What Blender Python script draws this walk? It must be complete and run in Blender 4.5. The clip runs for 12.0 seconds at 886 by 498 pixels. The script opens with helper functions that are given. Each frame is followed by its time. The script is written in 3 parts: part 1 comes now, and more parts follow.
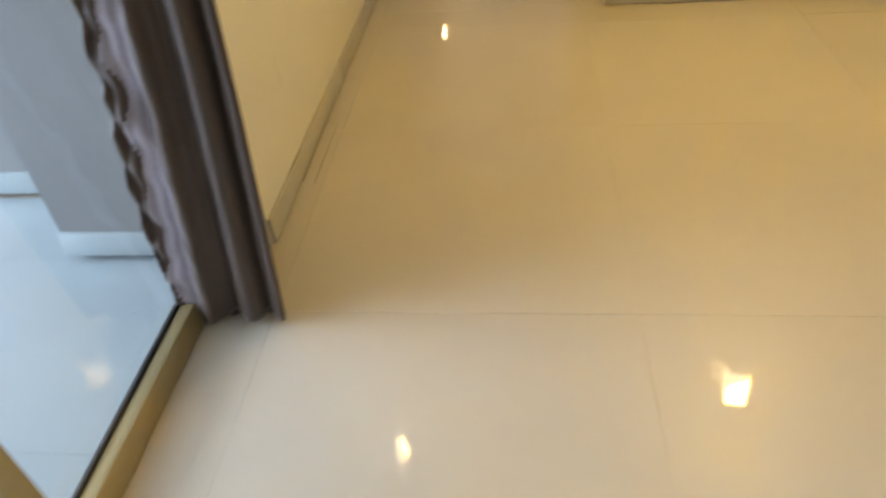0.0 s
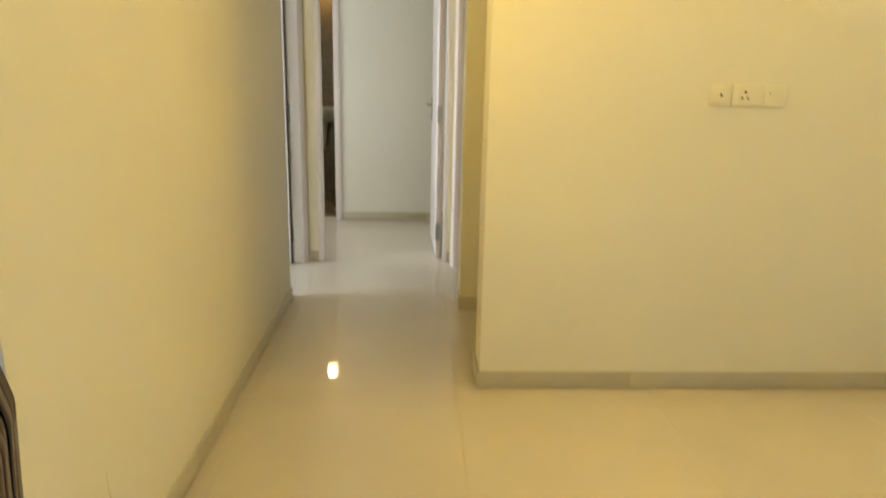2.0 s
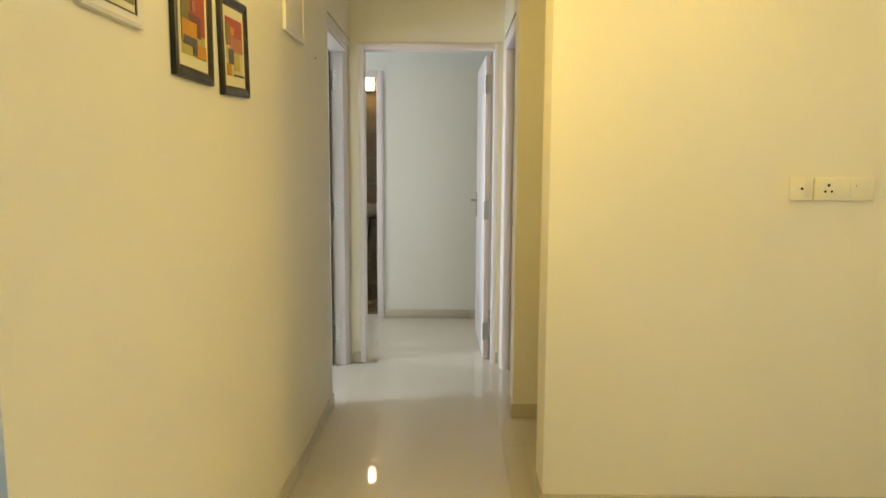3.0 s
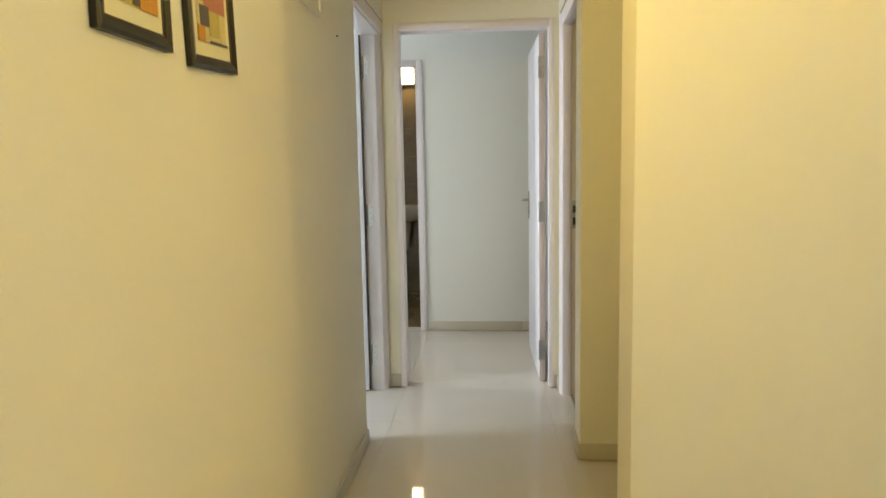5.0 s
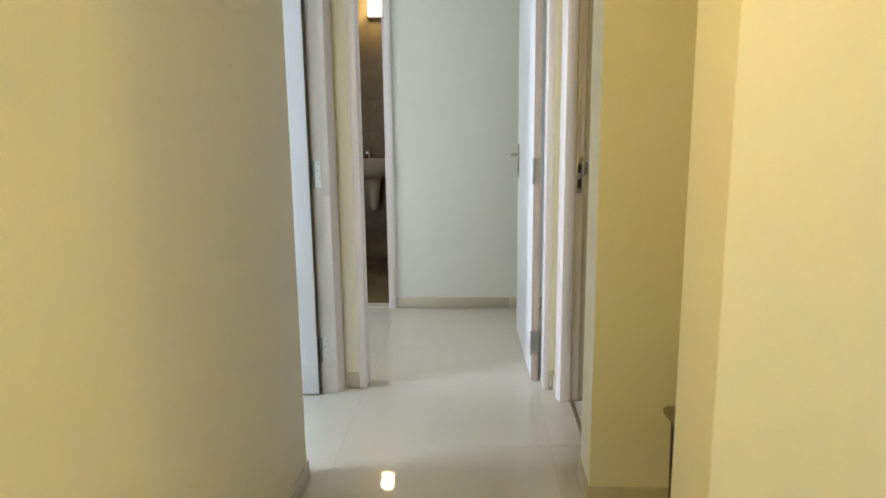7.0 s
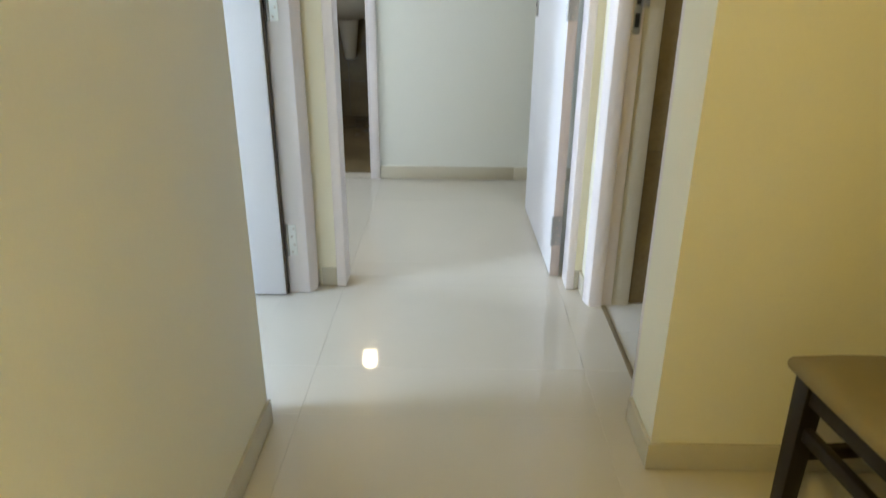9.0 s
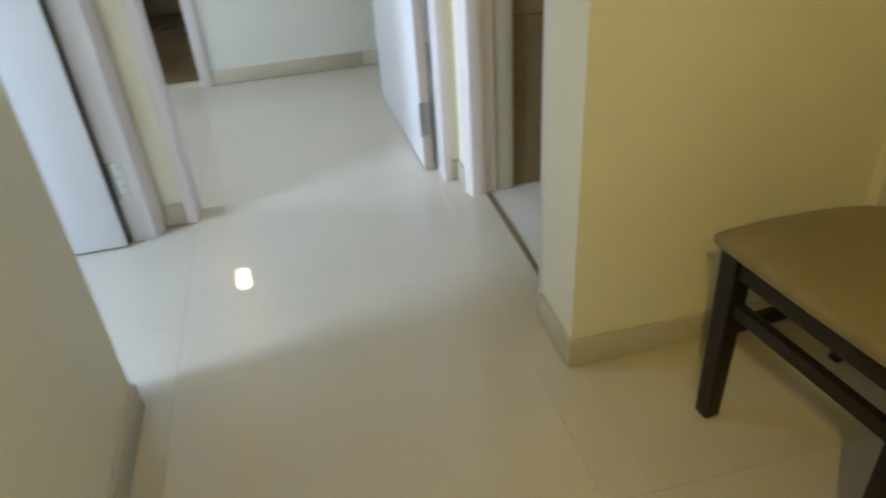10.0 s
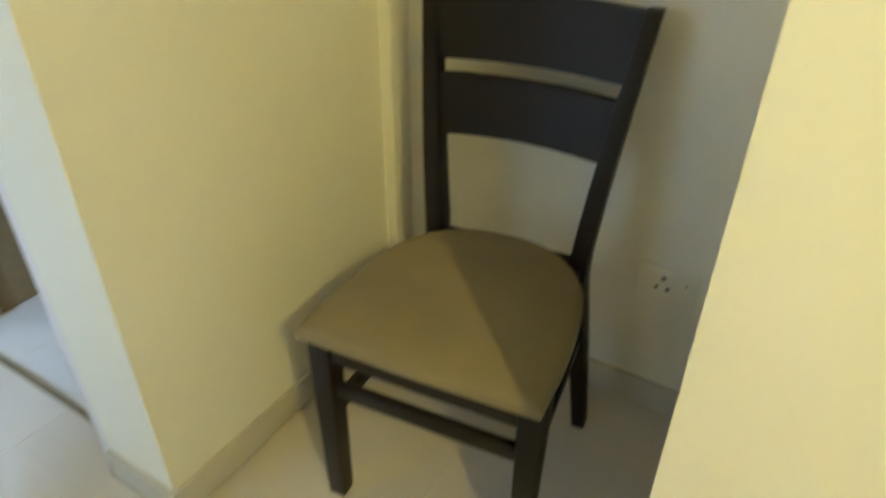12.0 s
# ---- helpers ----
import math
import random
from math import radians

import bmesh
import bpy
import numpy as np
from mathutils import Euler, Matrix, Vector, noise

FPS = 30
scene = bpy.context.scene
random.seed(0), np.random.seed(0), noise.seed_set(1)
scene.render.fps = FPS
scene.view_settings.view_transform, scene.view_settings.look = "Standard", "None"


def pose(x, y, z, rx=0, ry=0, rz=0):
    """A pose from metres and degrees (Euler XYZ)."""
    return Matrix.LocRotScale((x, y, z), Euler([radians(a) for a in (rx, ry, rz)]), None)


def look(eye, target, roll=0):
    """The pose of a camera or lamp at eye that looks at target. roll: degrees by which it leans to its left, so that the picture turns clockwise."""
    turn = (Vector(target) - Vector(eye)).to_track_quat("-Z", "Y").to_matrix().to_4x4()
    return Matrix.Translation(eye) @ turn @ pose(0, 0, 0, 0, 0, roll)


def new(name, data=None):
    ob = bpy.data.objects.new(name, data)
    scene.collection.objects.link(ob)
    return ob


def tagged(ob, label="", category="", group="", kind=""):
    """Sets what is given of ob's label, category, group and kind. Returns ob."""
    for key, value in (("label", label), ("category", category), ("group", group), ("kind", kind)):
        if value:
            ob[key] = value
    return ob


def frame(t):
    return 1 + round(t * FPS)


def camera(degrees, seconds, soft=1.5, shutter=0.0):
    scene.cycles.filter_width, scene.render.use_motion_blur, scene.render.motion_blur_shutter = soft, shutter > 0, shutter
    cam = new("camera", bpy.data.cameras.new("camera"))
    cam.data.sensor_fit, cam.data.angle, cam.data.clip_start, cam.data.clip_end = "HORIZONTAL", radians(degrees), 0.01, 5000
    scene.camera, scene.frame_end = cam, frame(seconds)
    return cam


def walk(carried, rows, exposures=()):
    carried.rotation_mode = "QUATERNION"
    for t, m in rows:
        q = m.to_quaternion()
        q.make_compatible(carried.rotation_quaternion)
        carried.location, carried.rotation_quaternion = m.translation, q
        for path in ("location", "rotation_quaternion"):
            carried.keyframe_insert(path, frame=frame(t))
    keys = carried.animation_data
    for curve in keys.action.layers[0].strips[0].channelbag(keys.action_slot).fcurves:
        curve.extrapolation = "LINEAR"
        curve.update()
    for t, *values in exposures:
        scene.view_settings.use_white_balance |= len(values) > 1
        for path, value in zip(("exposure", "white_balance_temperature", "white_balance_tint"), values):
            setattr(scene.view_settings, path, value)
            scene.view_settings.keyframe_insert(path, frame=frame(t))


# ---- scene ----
cam = camera(66.0, 12.0, soft=1.6, shutter=0.5)
PATH = [
    (0, (0.181, 0.04, 1.164), (-0.031, 1.551, -0.128), -5.2),
    (0.5, (0.264, 0.06, 1.202), (0.255, 1.664, 0.008), -3.0),
    (1, (0.269, 0.106, 1.259), (0.421, 1.827, 0.252), 0.7),
    (1.5, (0.309, 0.17, 1.298), (0.445, 2.023, 0.559), 1.4),
    (2, (0.275, 0.226, 1.358), (0.36, 2.162, 0.865), 1.2),
    (2.5, (0.197, 0.329, 1.367), (0.213, 2.309, 1.083), 0.8),
    (4.5, (0.194, 0.829, 1.377), (0.098, 2.817, 1.184), -1.2),
    (5, (0.173, 1.024, 1.356), (0.017, 3.005, 1.123), -1.1),
    (5.5, (0.12, 1.244, 1.368), (-0.002, 3.222, 1.098), -0.6),
    (6, (0.113, 1.46, 1.334), (0.051, 3.434, 1.024), -0.7),
    (6.5, (0.177, 1.687, 1.338), (0.074, 3.655, 0.997), -0.6),
    (8.5, (0.07, 2.524, 1.258), (0.01, 4.426, 0.643), -0.2),
    (9, (0.039, 2.671, 1.207), (0.007, 4.516, 0.436), 0.4),
    (9.5, (-0.007, 2.79, 1.173), (0.101, 4.55, 0.229), -1.8),
    (10, (0.023, 2.945, 1.163), (0.352, 4.593, 0.078), -4.1),
    (10.5, (0.063, 3.028, 1.166), (0.669, 4.532, -0.005), -3.4),
    (11, (0.072, 3.112, 1.161), (0.953, 4.411, -0.079), -3.1),
    (11.5, (0.069, 3.181, 1.163), (1.226, 4.24, -0.077), -2.2),
    (12, (0.11, 3.213, 1.23), (1.521, 4.084, 0.112), 0.5),
]
walk(cam, [(t, look(eye, target, roll)) for t, eye, target, roll in PATH],
     exposures=[(0, -0.45, 9000, 23), (0.5, -0.36, 9500, 19), (1, -0.27, 10000, 13.5), (1.5, -0.23, 9700, 13), (2.5, -0.24, 8500, 11.5), (5.5, -0.22, 7550, 12), (6.5, -0.17, 7300, 10.5), (8.5, 0.03, 6950, 7.5), (9.5, -0.02, 6600, 8.5), (10.5, -0.15, 6300, 8.5), (11, 0.15, 6050, 8.5), (12, 0.58, 5500, 7.5)])

# ---- world, daylight, lamps ----
world = bpy.data.worlds.new("world")
scene.world = world
world.use_nodes = True
wn = world.node_tree.nodes
sky = wn.new("ShaderNodeTexSky")
sky.sky_type, sky.sun_disc = "NISHITA", False
sky.sun_elevation, sky.sun_rotation = radians(38), radians(200)
sky.air_density, sky.dust_density = 1.6, 2.5
world.node_tree.links.new(sky.outputs[0], wn["Background"].inputs[0])
wn["Background"].inputs[1].default_value = 0.12


def area_lamp(name, place, target, width, height, power, colour):
    data = bpy.data.lights.new(name, "AREA")
    data.shape, data.size, data.size_y, data.energy, data.color = "RECTANGLE", width, height, power, colour
    ob = new(name, data)
    ob.matrix_world = look(place, target)
    return ob


def bulb(name, place, power, colour, radius):
    data = bpy.data.lights.new(name, "POINT")
    data.energy, data.color, data.shadow_soft_size = power, colour, radius
    ob = new(name, data)
    ob.location = place
    return ob


DAY, BLUE, WARM = (0.56, 0.725, 1.0), (0.41, 0.65, 1.0), (1.0, 0.75, 0.19)
area_lamp("daylight_balcony", (-2.78, 0.55, 1.02), (0.0, 0.30, 0.3), 1.7, 1.05, 148, BLUE)
area_lamp("daylight_bedroom_window", (-3.20, 3.90, 1.55), (0.0, 4.5, 0.5), 0.60, 1.3, 120, DAY)
area_lamp("daylight_end_room_window", (-2.55, 5.95, 1.5), (0.0, 5.95, 1.0), 1.0, 1.3, 50, (0.67, 0.79, 1.0))
area_lamp("lamp_big_wall", (1.60, 2.925, 2.48), (1.0, 0.0, 1.2), 0.125, 0.24, 30, WARM)
area_lamp("lamp_picture_wall", (-0.428, 2.17, 2.09), (0.70, 2.55, 1.95), 0.05, 0.22, 25, WARM)
bulb("lamp_bathroom", (-0.765, 8.33, 2.35), 8, (1.0, 0.84, 0.6), 0.06)

# ---- materials ----


def material(name, colour, rough=0.5, metal=0.0, vary=0.06, scale=6.0, fine=80.0, bump=0.05, spread=0.08, depth=0.002, random_piece=0.0,
             coat=0.0, coat_rough=0.03, sheen=0.0, emit=None, spec=0.5, stretch=(1, 1, 1), grain_tint=None):
    m = bpy.data.materials.new(name)
    m.use_nodes = True
    nodes, links = m.node_tree.nodes, m.node_tree.links
    bsdf = nodes["Principled BSDF"]
    geo = nodes.new("ShaderNodeNewGeometry")
    place = nodes.new("ShaderNodeMapping")
    place.inputs["Scale"].default_value = stretch
    links.new(geo.outputs["Position"], place.inputs["Vector"])
    big, small = nodes.new("ShaderNodeTexNoise"), nodes.new("ShaderNodeTexNoise")
    for tex, s, d in ((big, scale, 4), (small, fine, 3)):
        links.new(place.outputs[0], tex.inputs["Vector"])
        tex.inputs["Scale"].default_value, tex.inputs["Detail"].default_value = s, d
    mix = nodes.new("ShaderNodeMath")
    mix.operation = "MULTIPLY_ADD"
    mix.inputs[1].default_value = 0.45
    links.new(small.outputs[0], mix.inputs[0])
    links.new(big.outputs[0], mix.inputs[2])
    ramp = nodes.new("ShaderNodeValToRGB")
    dark = grain_tint or [c * (1 - vary) for c in colour]
    light = [min(1, c * (1 + vary)) for c in colour]
    ramp.color_ramp.elements[0].position, ramp.color_ramp.elements[1].position = 0.42, 1.02
    ramp.color_ramp.elements[0].color, ramp.color_ramp.elements[1].color = (*dark, 1), (*light, 1)
    links.new(mix.outputs[0], ramp.inputs[0])
    colour_out = ramp.outputs[0]
    if random_piece:
        info = nodes.new("ShaderNodeObjectInfo")
        span = nodes.new("ShaderNodeMapRange")
        span.inputs["To Min"].default_value, span.inputs["To Max"].default_value = 1 - random_piece, 1 + random_piece
        links.new(info.outputs["Random"], span.inputs[0])
        hsv = nodes.new("ShaderNodeHueSaturation")
        links.new(span.outputs[0], hsv.inputs["Value"])
        links.new(colour_out, hsv.inputs["Color"])
        colour_out = hsv.outputs[0]
    links.new(colour_out, bsdf.inputs["Base Color"])
    wear = nodes.new("ShaderNodeMapRange")
    wear.inputs["From Min"].default_value, wear.inputs["From Max"].default_value = 0.3, 0.7
    low, high = max(0.02, rough - spread), min(1, rough + spread)
    low, high = (max(low, 0.29), high) if rough > 0.275 else (low, min(high, 0.26))
    wear.inputs["To Min"].default_value, wear.inputs["To Max"].default_value = low, high
    links.new(big.outputs[0], wear.inputs[0])
    links.new(wear.outputs[0], bsdf.inputs["Roughness"])
    bsdf.inputs["Metallic"].default_value = metal
    bsdf.inputs["Specular IOR Level"].default_value = spec
    bsdf.inputs["Coat Weight"].default_value = coat
    bsdf.inputs["Coat Roughness"].default_value = coat_rough
    bsdf.inputs["Sheen Weight"].default_value = sheen
    if bump:
        b = nodes.new("ShaderNodeBump")
        b.inputs["Strength"].default_value, b.inputs["Distance"].default_value = bump, depth
        links.new(small.outputs[0], b.inputs["Height"])
        links.new(b.outputs[0], bsdf.inputs["Normal"])
    if emit:
        bsdf.inputs["Emission Color"].default_value, bsdf.inputs["Emission Strength"].default_value = (*emit[:3], 1), emit[3]
    return m


def glass_material(name):
    m = bpy.data.materials.new(name)
    m.use_nodes = True
    bsdf = m.node_tree.nodes["Principled BSDF"]
    bsdf.inputs["Base Color"].default_value = (0.93, 0.97, 0.97, 1)
    bsdf.inputs["Transmission Weight"].default_value, bsdf.inputs["Roughness"].default_value, bsdf.inputs["IOR"].default_value = 1.0, 0.0, 1.45
    return m


CREAM = material("cream_wall_paint", (0.80, 0.768, 0.64), 0.55, vary=0.025, scale=1.3, fine=140, bump=0.10, depth=0.001)
PALE = material("pale_grey_green_wall_paint", (0.735, 0.745, 0.695), 0.6, vary=0.025, scale=1.3, fine=140, bump=0.10, depth=0.001)
WHITE = material("white_ceiling_paint", (0.80, 0.79, 0.75), 0.8, vary=0.02, scale=1.5, fine=120, bump=0.08)
BALCONY = material("grey_exterior_plaster", (0.32, 0.33, 0.335), 0.85, vary=0.08, scale=2, fine=70, bump=0.3)
TILE = material("cream_vitrified_tile", (0.58, 0.532, 0.447), 0.34, vary=0.05, scale=2.2, fine=420, bump=0.0, spread=0.04, random_piece=0.02, coat=0.75, coat_rough=0.025)
GREYTILE = material("grey_matt_tile", (0.62, 0.60, 0.55), 0.4, vary=0.06, scale=4, fine=160, bump=0.05, random_piece=0.03)
BALTILE = material("pale_balcony_tile", (0.47, 0.57, 0.60), 0.22, vary=0.05, scale=3, fine=160, bump=0.03, random_piece=0.03)
JOINT = material("tile_joint_grout", (0.56, 0.51, 0.43), 0.85, vary=0.15, scale=9, fine=200)
SKIRT = material("beige_skirting_tile", (0.52, 0.48, 0.385), 0.3, vary=0.06, scale=3, fine=180, bump=0.03)
FRAME = material("pinkish_white_enamel", (0.74, 0.68, 0.67), 0.35, vary=0.03, scale=4, fine=60, bump=0.015)
LEAF = material("white_door_laminate", (0.71, 0.695, 0.71), 0.35, vary=0.015, scale=3, fine=90, bump=0.01)
EDGE = material("brown_door_edge", (0.50, 0.42, 0.37), 0.5, vary=0.12, scale=8, fine=60, stretch=(8, 8, 1))
STEEL = material("brushed_steel", (0.40, 0.39, 0.37), 0.36, 1.0, vary=0.06, scale=20, fine=200, bump=0.04)
ZINC = material("bright_zinc_hinge", (0.72, 0.72, 0.70), 0.38, 0.8, vary=0.06, scale=20, fine=200, bump=0.04)
CHROME = material("chrome", (0.8, 0.8, 0.8), 0.07, 1.0, vary=0.02, bump=0)
BLACKHOLE = material("dark_recess", (0.015, 0.014, 0.013), 0.8, vary=0.1)
DARKWOOD = material("dark_wenge_wood", (0.013, 0.0082, 0.006), 0.46, spec=0.28, vary=0.3, scale=9, fine=160, bump=0.02, stretch=(3, 3, 0.6))
FABRIC = material("olive_brown_suede", (0.215, 0.169, 0.077), 0.85, vary=0.16, scale=7, fine=420, bump=0.35, depth=0.001, sheen=0.08)
CURTAIN = material("brown_satin", (0.060, 0.037, 0.029), 0.5, vary=0.25, scale=11, fine=300, bump=0.12, sheen=0.12, stretch=(1, 1, 0.35))
LINING = material("grey_lavender_satin", (0.33, 0.31, 0.37), 0.38, vary=0.2, scale=9, fine=260, bump=0.15, stretch=(1, 1, 0.5))
BLACKFRAME = material("black_picture_frame", (0.010, 0.0095, 0.009), 0.34, vary=0.3, scale=20, fine=120, bump=0.03)
MARK = material("grey_scuff", (0.63, 0.58, 0.43), 0.7, vary=0.2)
LIP = material("bronze_lip", (0.10, 0.07, 0.045), 0.35, 0.6, vary=0.2)
MOUNT = material("ivory_mount_card", (0.74, 0.70, 0.48), 0.8, vary=0.03, scale=20, fine=200)
PLASTIC = material("ivory_plastic", (0.80, 0.76, 0.60), 0.35, vary=0.02, scale=15, fine=120, bump=0)
BOARD = material("white_metal_cover", (0.76, 0.73, 0.66), 0.4, vary=0.02, scale=15, fine=120, bump=0.02)
BROWNTILE = material("brown_stone_wall_tile", (0.20, 0.148, 0.072), 0.22, vary=0.22, scale=5, fine=60, bump=0.05, random_piece=0.06)
THRESH = material("dark_stone_strip", (0.20, 0.155, 0.09), 0.4, vary=0.12, scale=9, fine=120)
CERAMIC = material("white_sanitary_ceramic", (0.72, 0.68, 0.60), 0.12, vary=0.02, bump=0)
ALU = material("brown_anodised_aluminium", (0.42, 0.33, 0.17), 0.42, 0.55, vary=0.08, scale=20, fine=150, bump=0.03, stretch=(1, 0.2, 1))
DARKALU = material("dark_track_channel", (0.055, 0.06, 0.06), 0.4, 0.5, vary=0.1, bump=0)
SHADE = material("lit_opal_glass", (0.9, 0.85, 0.72), 0.3, vary=0.01, bump=0, emit=(1.0, 0.86, 0.58, 26.0))
GLASS = glass_material("clear_glass")
PAINTS = {k: material(k + "_print", c, 0.65, vary=0.22, scale=18, fine=120, bump=0.02) for k, c in {
    "crimson": (0.36, 0.065, 0.05), "amber": (0.52, 0.24, 0.035), "ochre": (0.44, 0.36, 0.11), "slate": (0.085, 0.075, 0.085),
    "rose": (0.42, 0.16, 0.10), "olive": (0.21, 0.18, 0.07), "straw": (0.58, 0.50, 0.24), "plum": (0.15, 0.05, 0.05)}.items()}

# ---- shapes ----


def box(bm, x0, y0, z0, x1, y1, z1, bevel=0.0):
    made = bmesh.ops.create_cube(bm, size=1.0, matrix=Matrix.Translation(((x0 + x1) / 2, (y0 + y1) / 2, (z0 + z1) / 2))
                                 @ Matrix.Diagonal((abs(x1 - x0), abs(y1 - y0), abs(z1 - z0), 1)))
    if bevel:
        edges = list({e for v in made["verts"] for e in v.link_edges})
        bmesh.ops.bevel(bm, geom=edges, offset=bevel, segments=2, profile=0.5, affect="EDGES")
    return made


def rod(bm, start, end, r0, r1=None, segments=16):
    a, b = Vector(start), Vector(end)
    m = Matrix.Translation((a + b) / 2) @ (b - a).to_track_quat("Z", "Y").to_matrix().to_4x4()
    return bmesh.ops.create_cone(bm, cap_ends=True, segments=segments, radius1=r0, radius2=r0 if r1 is None else r1, depth=(b - a).length, matrix=m)


def place_of(ob):
    return (place_of(ob.parent) if ob.parent else Matrix.Identity(4)) @ ob.matrix_parent_inverse @ ob.matrix_basis


def part(name, bm, mat, parent=None, label="", smooth=False):
    """One mesh object in world coordinates, hung under its thing or part where that stands at the moment."""
    mesh = bpy.data.meshes.new(name)
    bmesh.ops.recalc_face_normals(bm, faces=bm.faces)
    bm.to_mesh(mesh)
    bm.free()
    mesh.materials.append(mat)
    if smooth:
        for p in mesh.polygons:
            p.use_smooth = True
        mesh.set_sharp_from_angle(angle=radians(40))
    ob = new(name, mesh)
    if parent:
        ob.parent, ob.matrix_parent_inverse = parent, place_of(parent).inverted()
    if label:
        ob["label"] = label
    return ob


def block(name, mat, dims, parent=None, label="", bevel=0.0):
    bm = bmesh.new()
    box(bm, *dims, bevel)
    return part(name, bm, mat, parent, label, smooth=bevel > 0)


def thing(name, place, label, category, group="", kind=""):
    ob = new(name)
    ob.location, ob.empty_display_size = place, 0.05
    return tagged(ob, label, category, group, kind)


def structure(ob, label, category):
    return tagged(ob, label, category, kind="structure")


H = 2.80  # ceiling


def wall(name, mat, boxes, label):
    bm = bmesh.new()
    for b in boxes:
        box(bm, *b)
    return structure(part(name, bm, mat), label, "wall")


# ---- large structure ----
# living room and corridor
wall("wall_pictures", CREAM, [(-0.629, 1.425, 0, -0.479, 4.262, H)], "cream painted wall hung with two framed prints")
wall("wall_over_bedroom_door", CREAM, [(-0.629, 4.262, 2.20, -0.491, 5.05, H), (-0.629, 5.05, 2.20, -0.491, 5.165, H)], "cream painted wall above a doorway")
wall("wall_sockets", CREAM, [(0.573, 3.042, 0, 2.66, 3.259, H)], "cream painted wall with switch sockets near its middle")
wall("wall_niche_back", CREAM, [(1.355, 3.262, 0, 1.475, 4.104, H)], "cream painted back wall of the chair niche")
wall("wall_pier", CREAM, [(0.551, 4.104, 0, 0.76, 4.304, H), (0.76, 4.104, 0, 1.90, 4.224, H)], "cream painted pier between niche and doorway")
wall("wall_casing", CREAM, [(1.286, 4.076, 0, 1.355, 4.104, H)], "slim cream painted casing strip in the niche corner")
wall("wall_over_toilet_door", CREAM, [(0.551, 4.304, 2.22, 0.70, 5.165, H), (0.551, 5.062, 0, 0.70, 5.165, 2.20)], "cream painted wall beside and above a doorway")
wall("wall_corridor_end", CREAM, [(-0.629, 5.165, 0, -0.430, 5.265, 2.20), (0.521, 5.165, 0, 0.70, 5.265, 2.20), (-0.629, 5.165, 2.20, 0.70, 5.265, H)],
     "cream painted corridor end wall around an open door")
wall("wall_living_right", CREAM, [(2.66, -2.6, 0, 2.80, 3.262, H)], "cream painted living room side wall")
wall("wall_living_back", CREAM, [(-0.629, -2.74, 0, 2.80, -2.6, H)], "cream painted living room back wall")
wall("wall_window", CREAM, [(-0.629, -2.6, 0, -0.479, -1.6, H), (-0.629, -1.6, 2.3, -0.479, 1.425, H)], "cream painted wall round a sliding window")
# bedroom behind the picture wall
wall("wall_bedroom", PALE, [(-3.42, 2.0, 0, -0.629, 2.1, H), (-3.42, 5.165, 0, -0.629, 5.265, H), (-3.42, 2.1, 0, -3.30, 3.2, H), (-3.42, 4.6, 0, -3.30, 5.165, H),
                            (-3.42, 3.2, 0, -3.30, 4.6, 0.8), (-3.42, 3.2, 2.2, -3.30, 4.6, H)], "pale painted bedroom walls with a window opening")
# room at the end of the corridor
wall("wall_end_room", PALE, [(-0.459, 6.66, 0, 1.30, 6.76, H), (-2.76, 6.66, 0, -1.26, 6.76, H), (-1.26, 6.66, 2.19, -0.459, 6.76, H),
                             (1.20, 5.265, 0, 1.30, 6.66, H), (-2.76, 5.265, 0, -2.64, 5.40, H), (-2.76, 6.5, 0, -2.64, 6.66, H), (-2.76, 5.40, 0, -2.64, 6.5, 0.8),
                             (-2.76, 5.40, 2.2, -2.64, 6.5, H)], "pale grey-green painted walls of the end room")
# bathroom and toilet shells
wall("wall_bathroom", BALCONY, [(-1.56, 6.76, 0, -1.46, 8.6, H), (-0.20, 6.76, 0, -0.10, 8.6, H), (-1.46, 8.5, 0, -0.20, 8.6, H)], "bathroom walls behind the brown tiles")
wall("wall_toilet", BALCONY, [(1.90, 4.104, 0, 2.0, 5.165, H), (0.70, 5.05, 0, 2.0, 5.165, H)], "toilet walls behind the brown tiles")
# balcony
wall("wall_balcony", BALCONY, [(-1.045, 1.380, 0, -0.640, 1.675, H), (-0.640, 1.425, 0, -0.629, 1.675, H), (-3.10, 1.675, 0, -0.629, 1.83, H), (-3.10, -2.2, 0, -2.95, 1.675, 0.45),
                              (-3.10, -2.3, 0, -0.629, -2.2, H)], "grey plastered balcony walls and parapet")


def slab(name, mat, dims, label, category):
    return structure(block(name, mat, dims), label, category)


slab("ceiling", WHITE, (-0.629, -2.74, H, 2.80, 5.265, H + 0.12), "white painted ceiling of living room and corridor", "ceiling")
slab("ceiling_bedroom", WHITE, (-3.42, 2.0, H, -0.629, 5.265, H + 0.12), "white painted bedroom ceiling", "ceiling")
slab("ceiling_end_room", WHITE, (-2.76, 5.265, H, 1.30, 6.76, H + 0.12), "white painted ceiling of the end room", "ceiling")
slab("ceiling_bathroom", WHITE, (-1.56, 6.76, H, -0.10, 8.6, H + 0.12), "white painted bathroom ceiling", "ceiling")
slab("ceiling_balcony", WHITE, (-3.10, -2.3, H, -0.629, 1.83, H + 0.12), "white painted balcony soffit", "ceiling")
slab("ground", BALCONY, (-60, -60, -0.60, 60, 60, -0.20), "grey ground far below the flat", "ground")

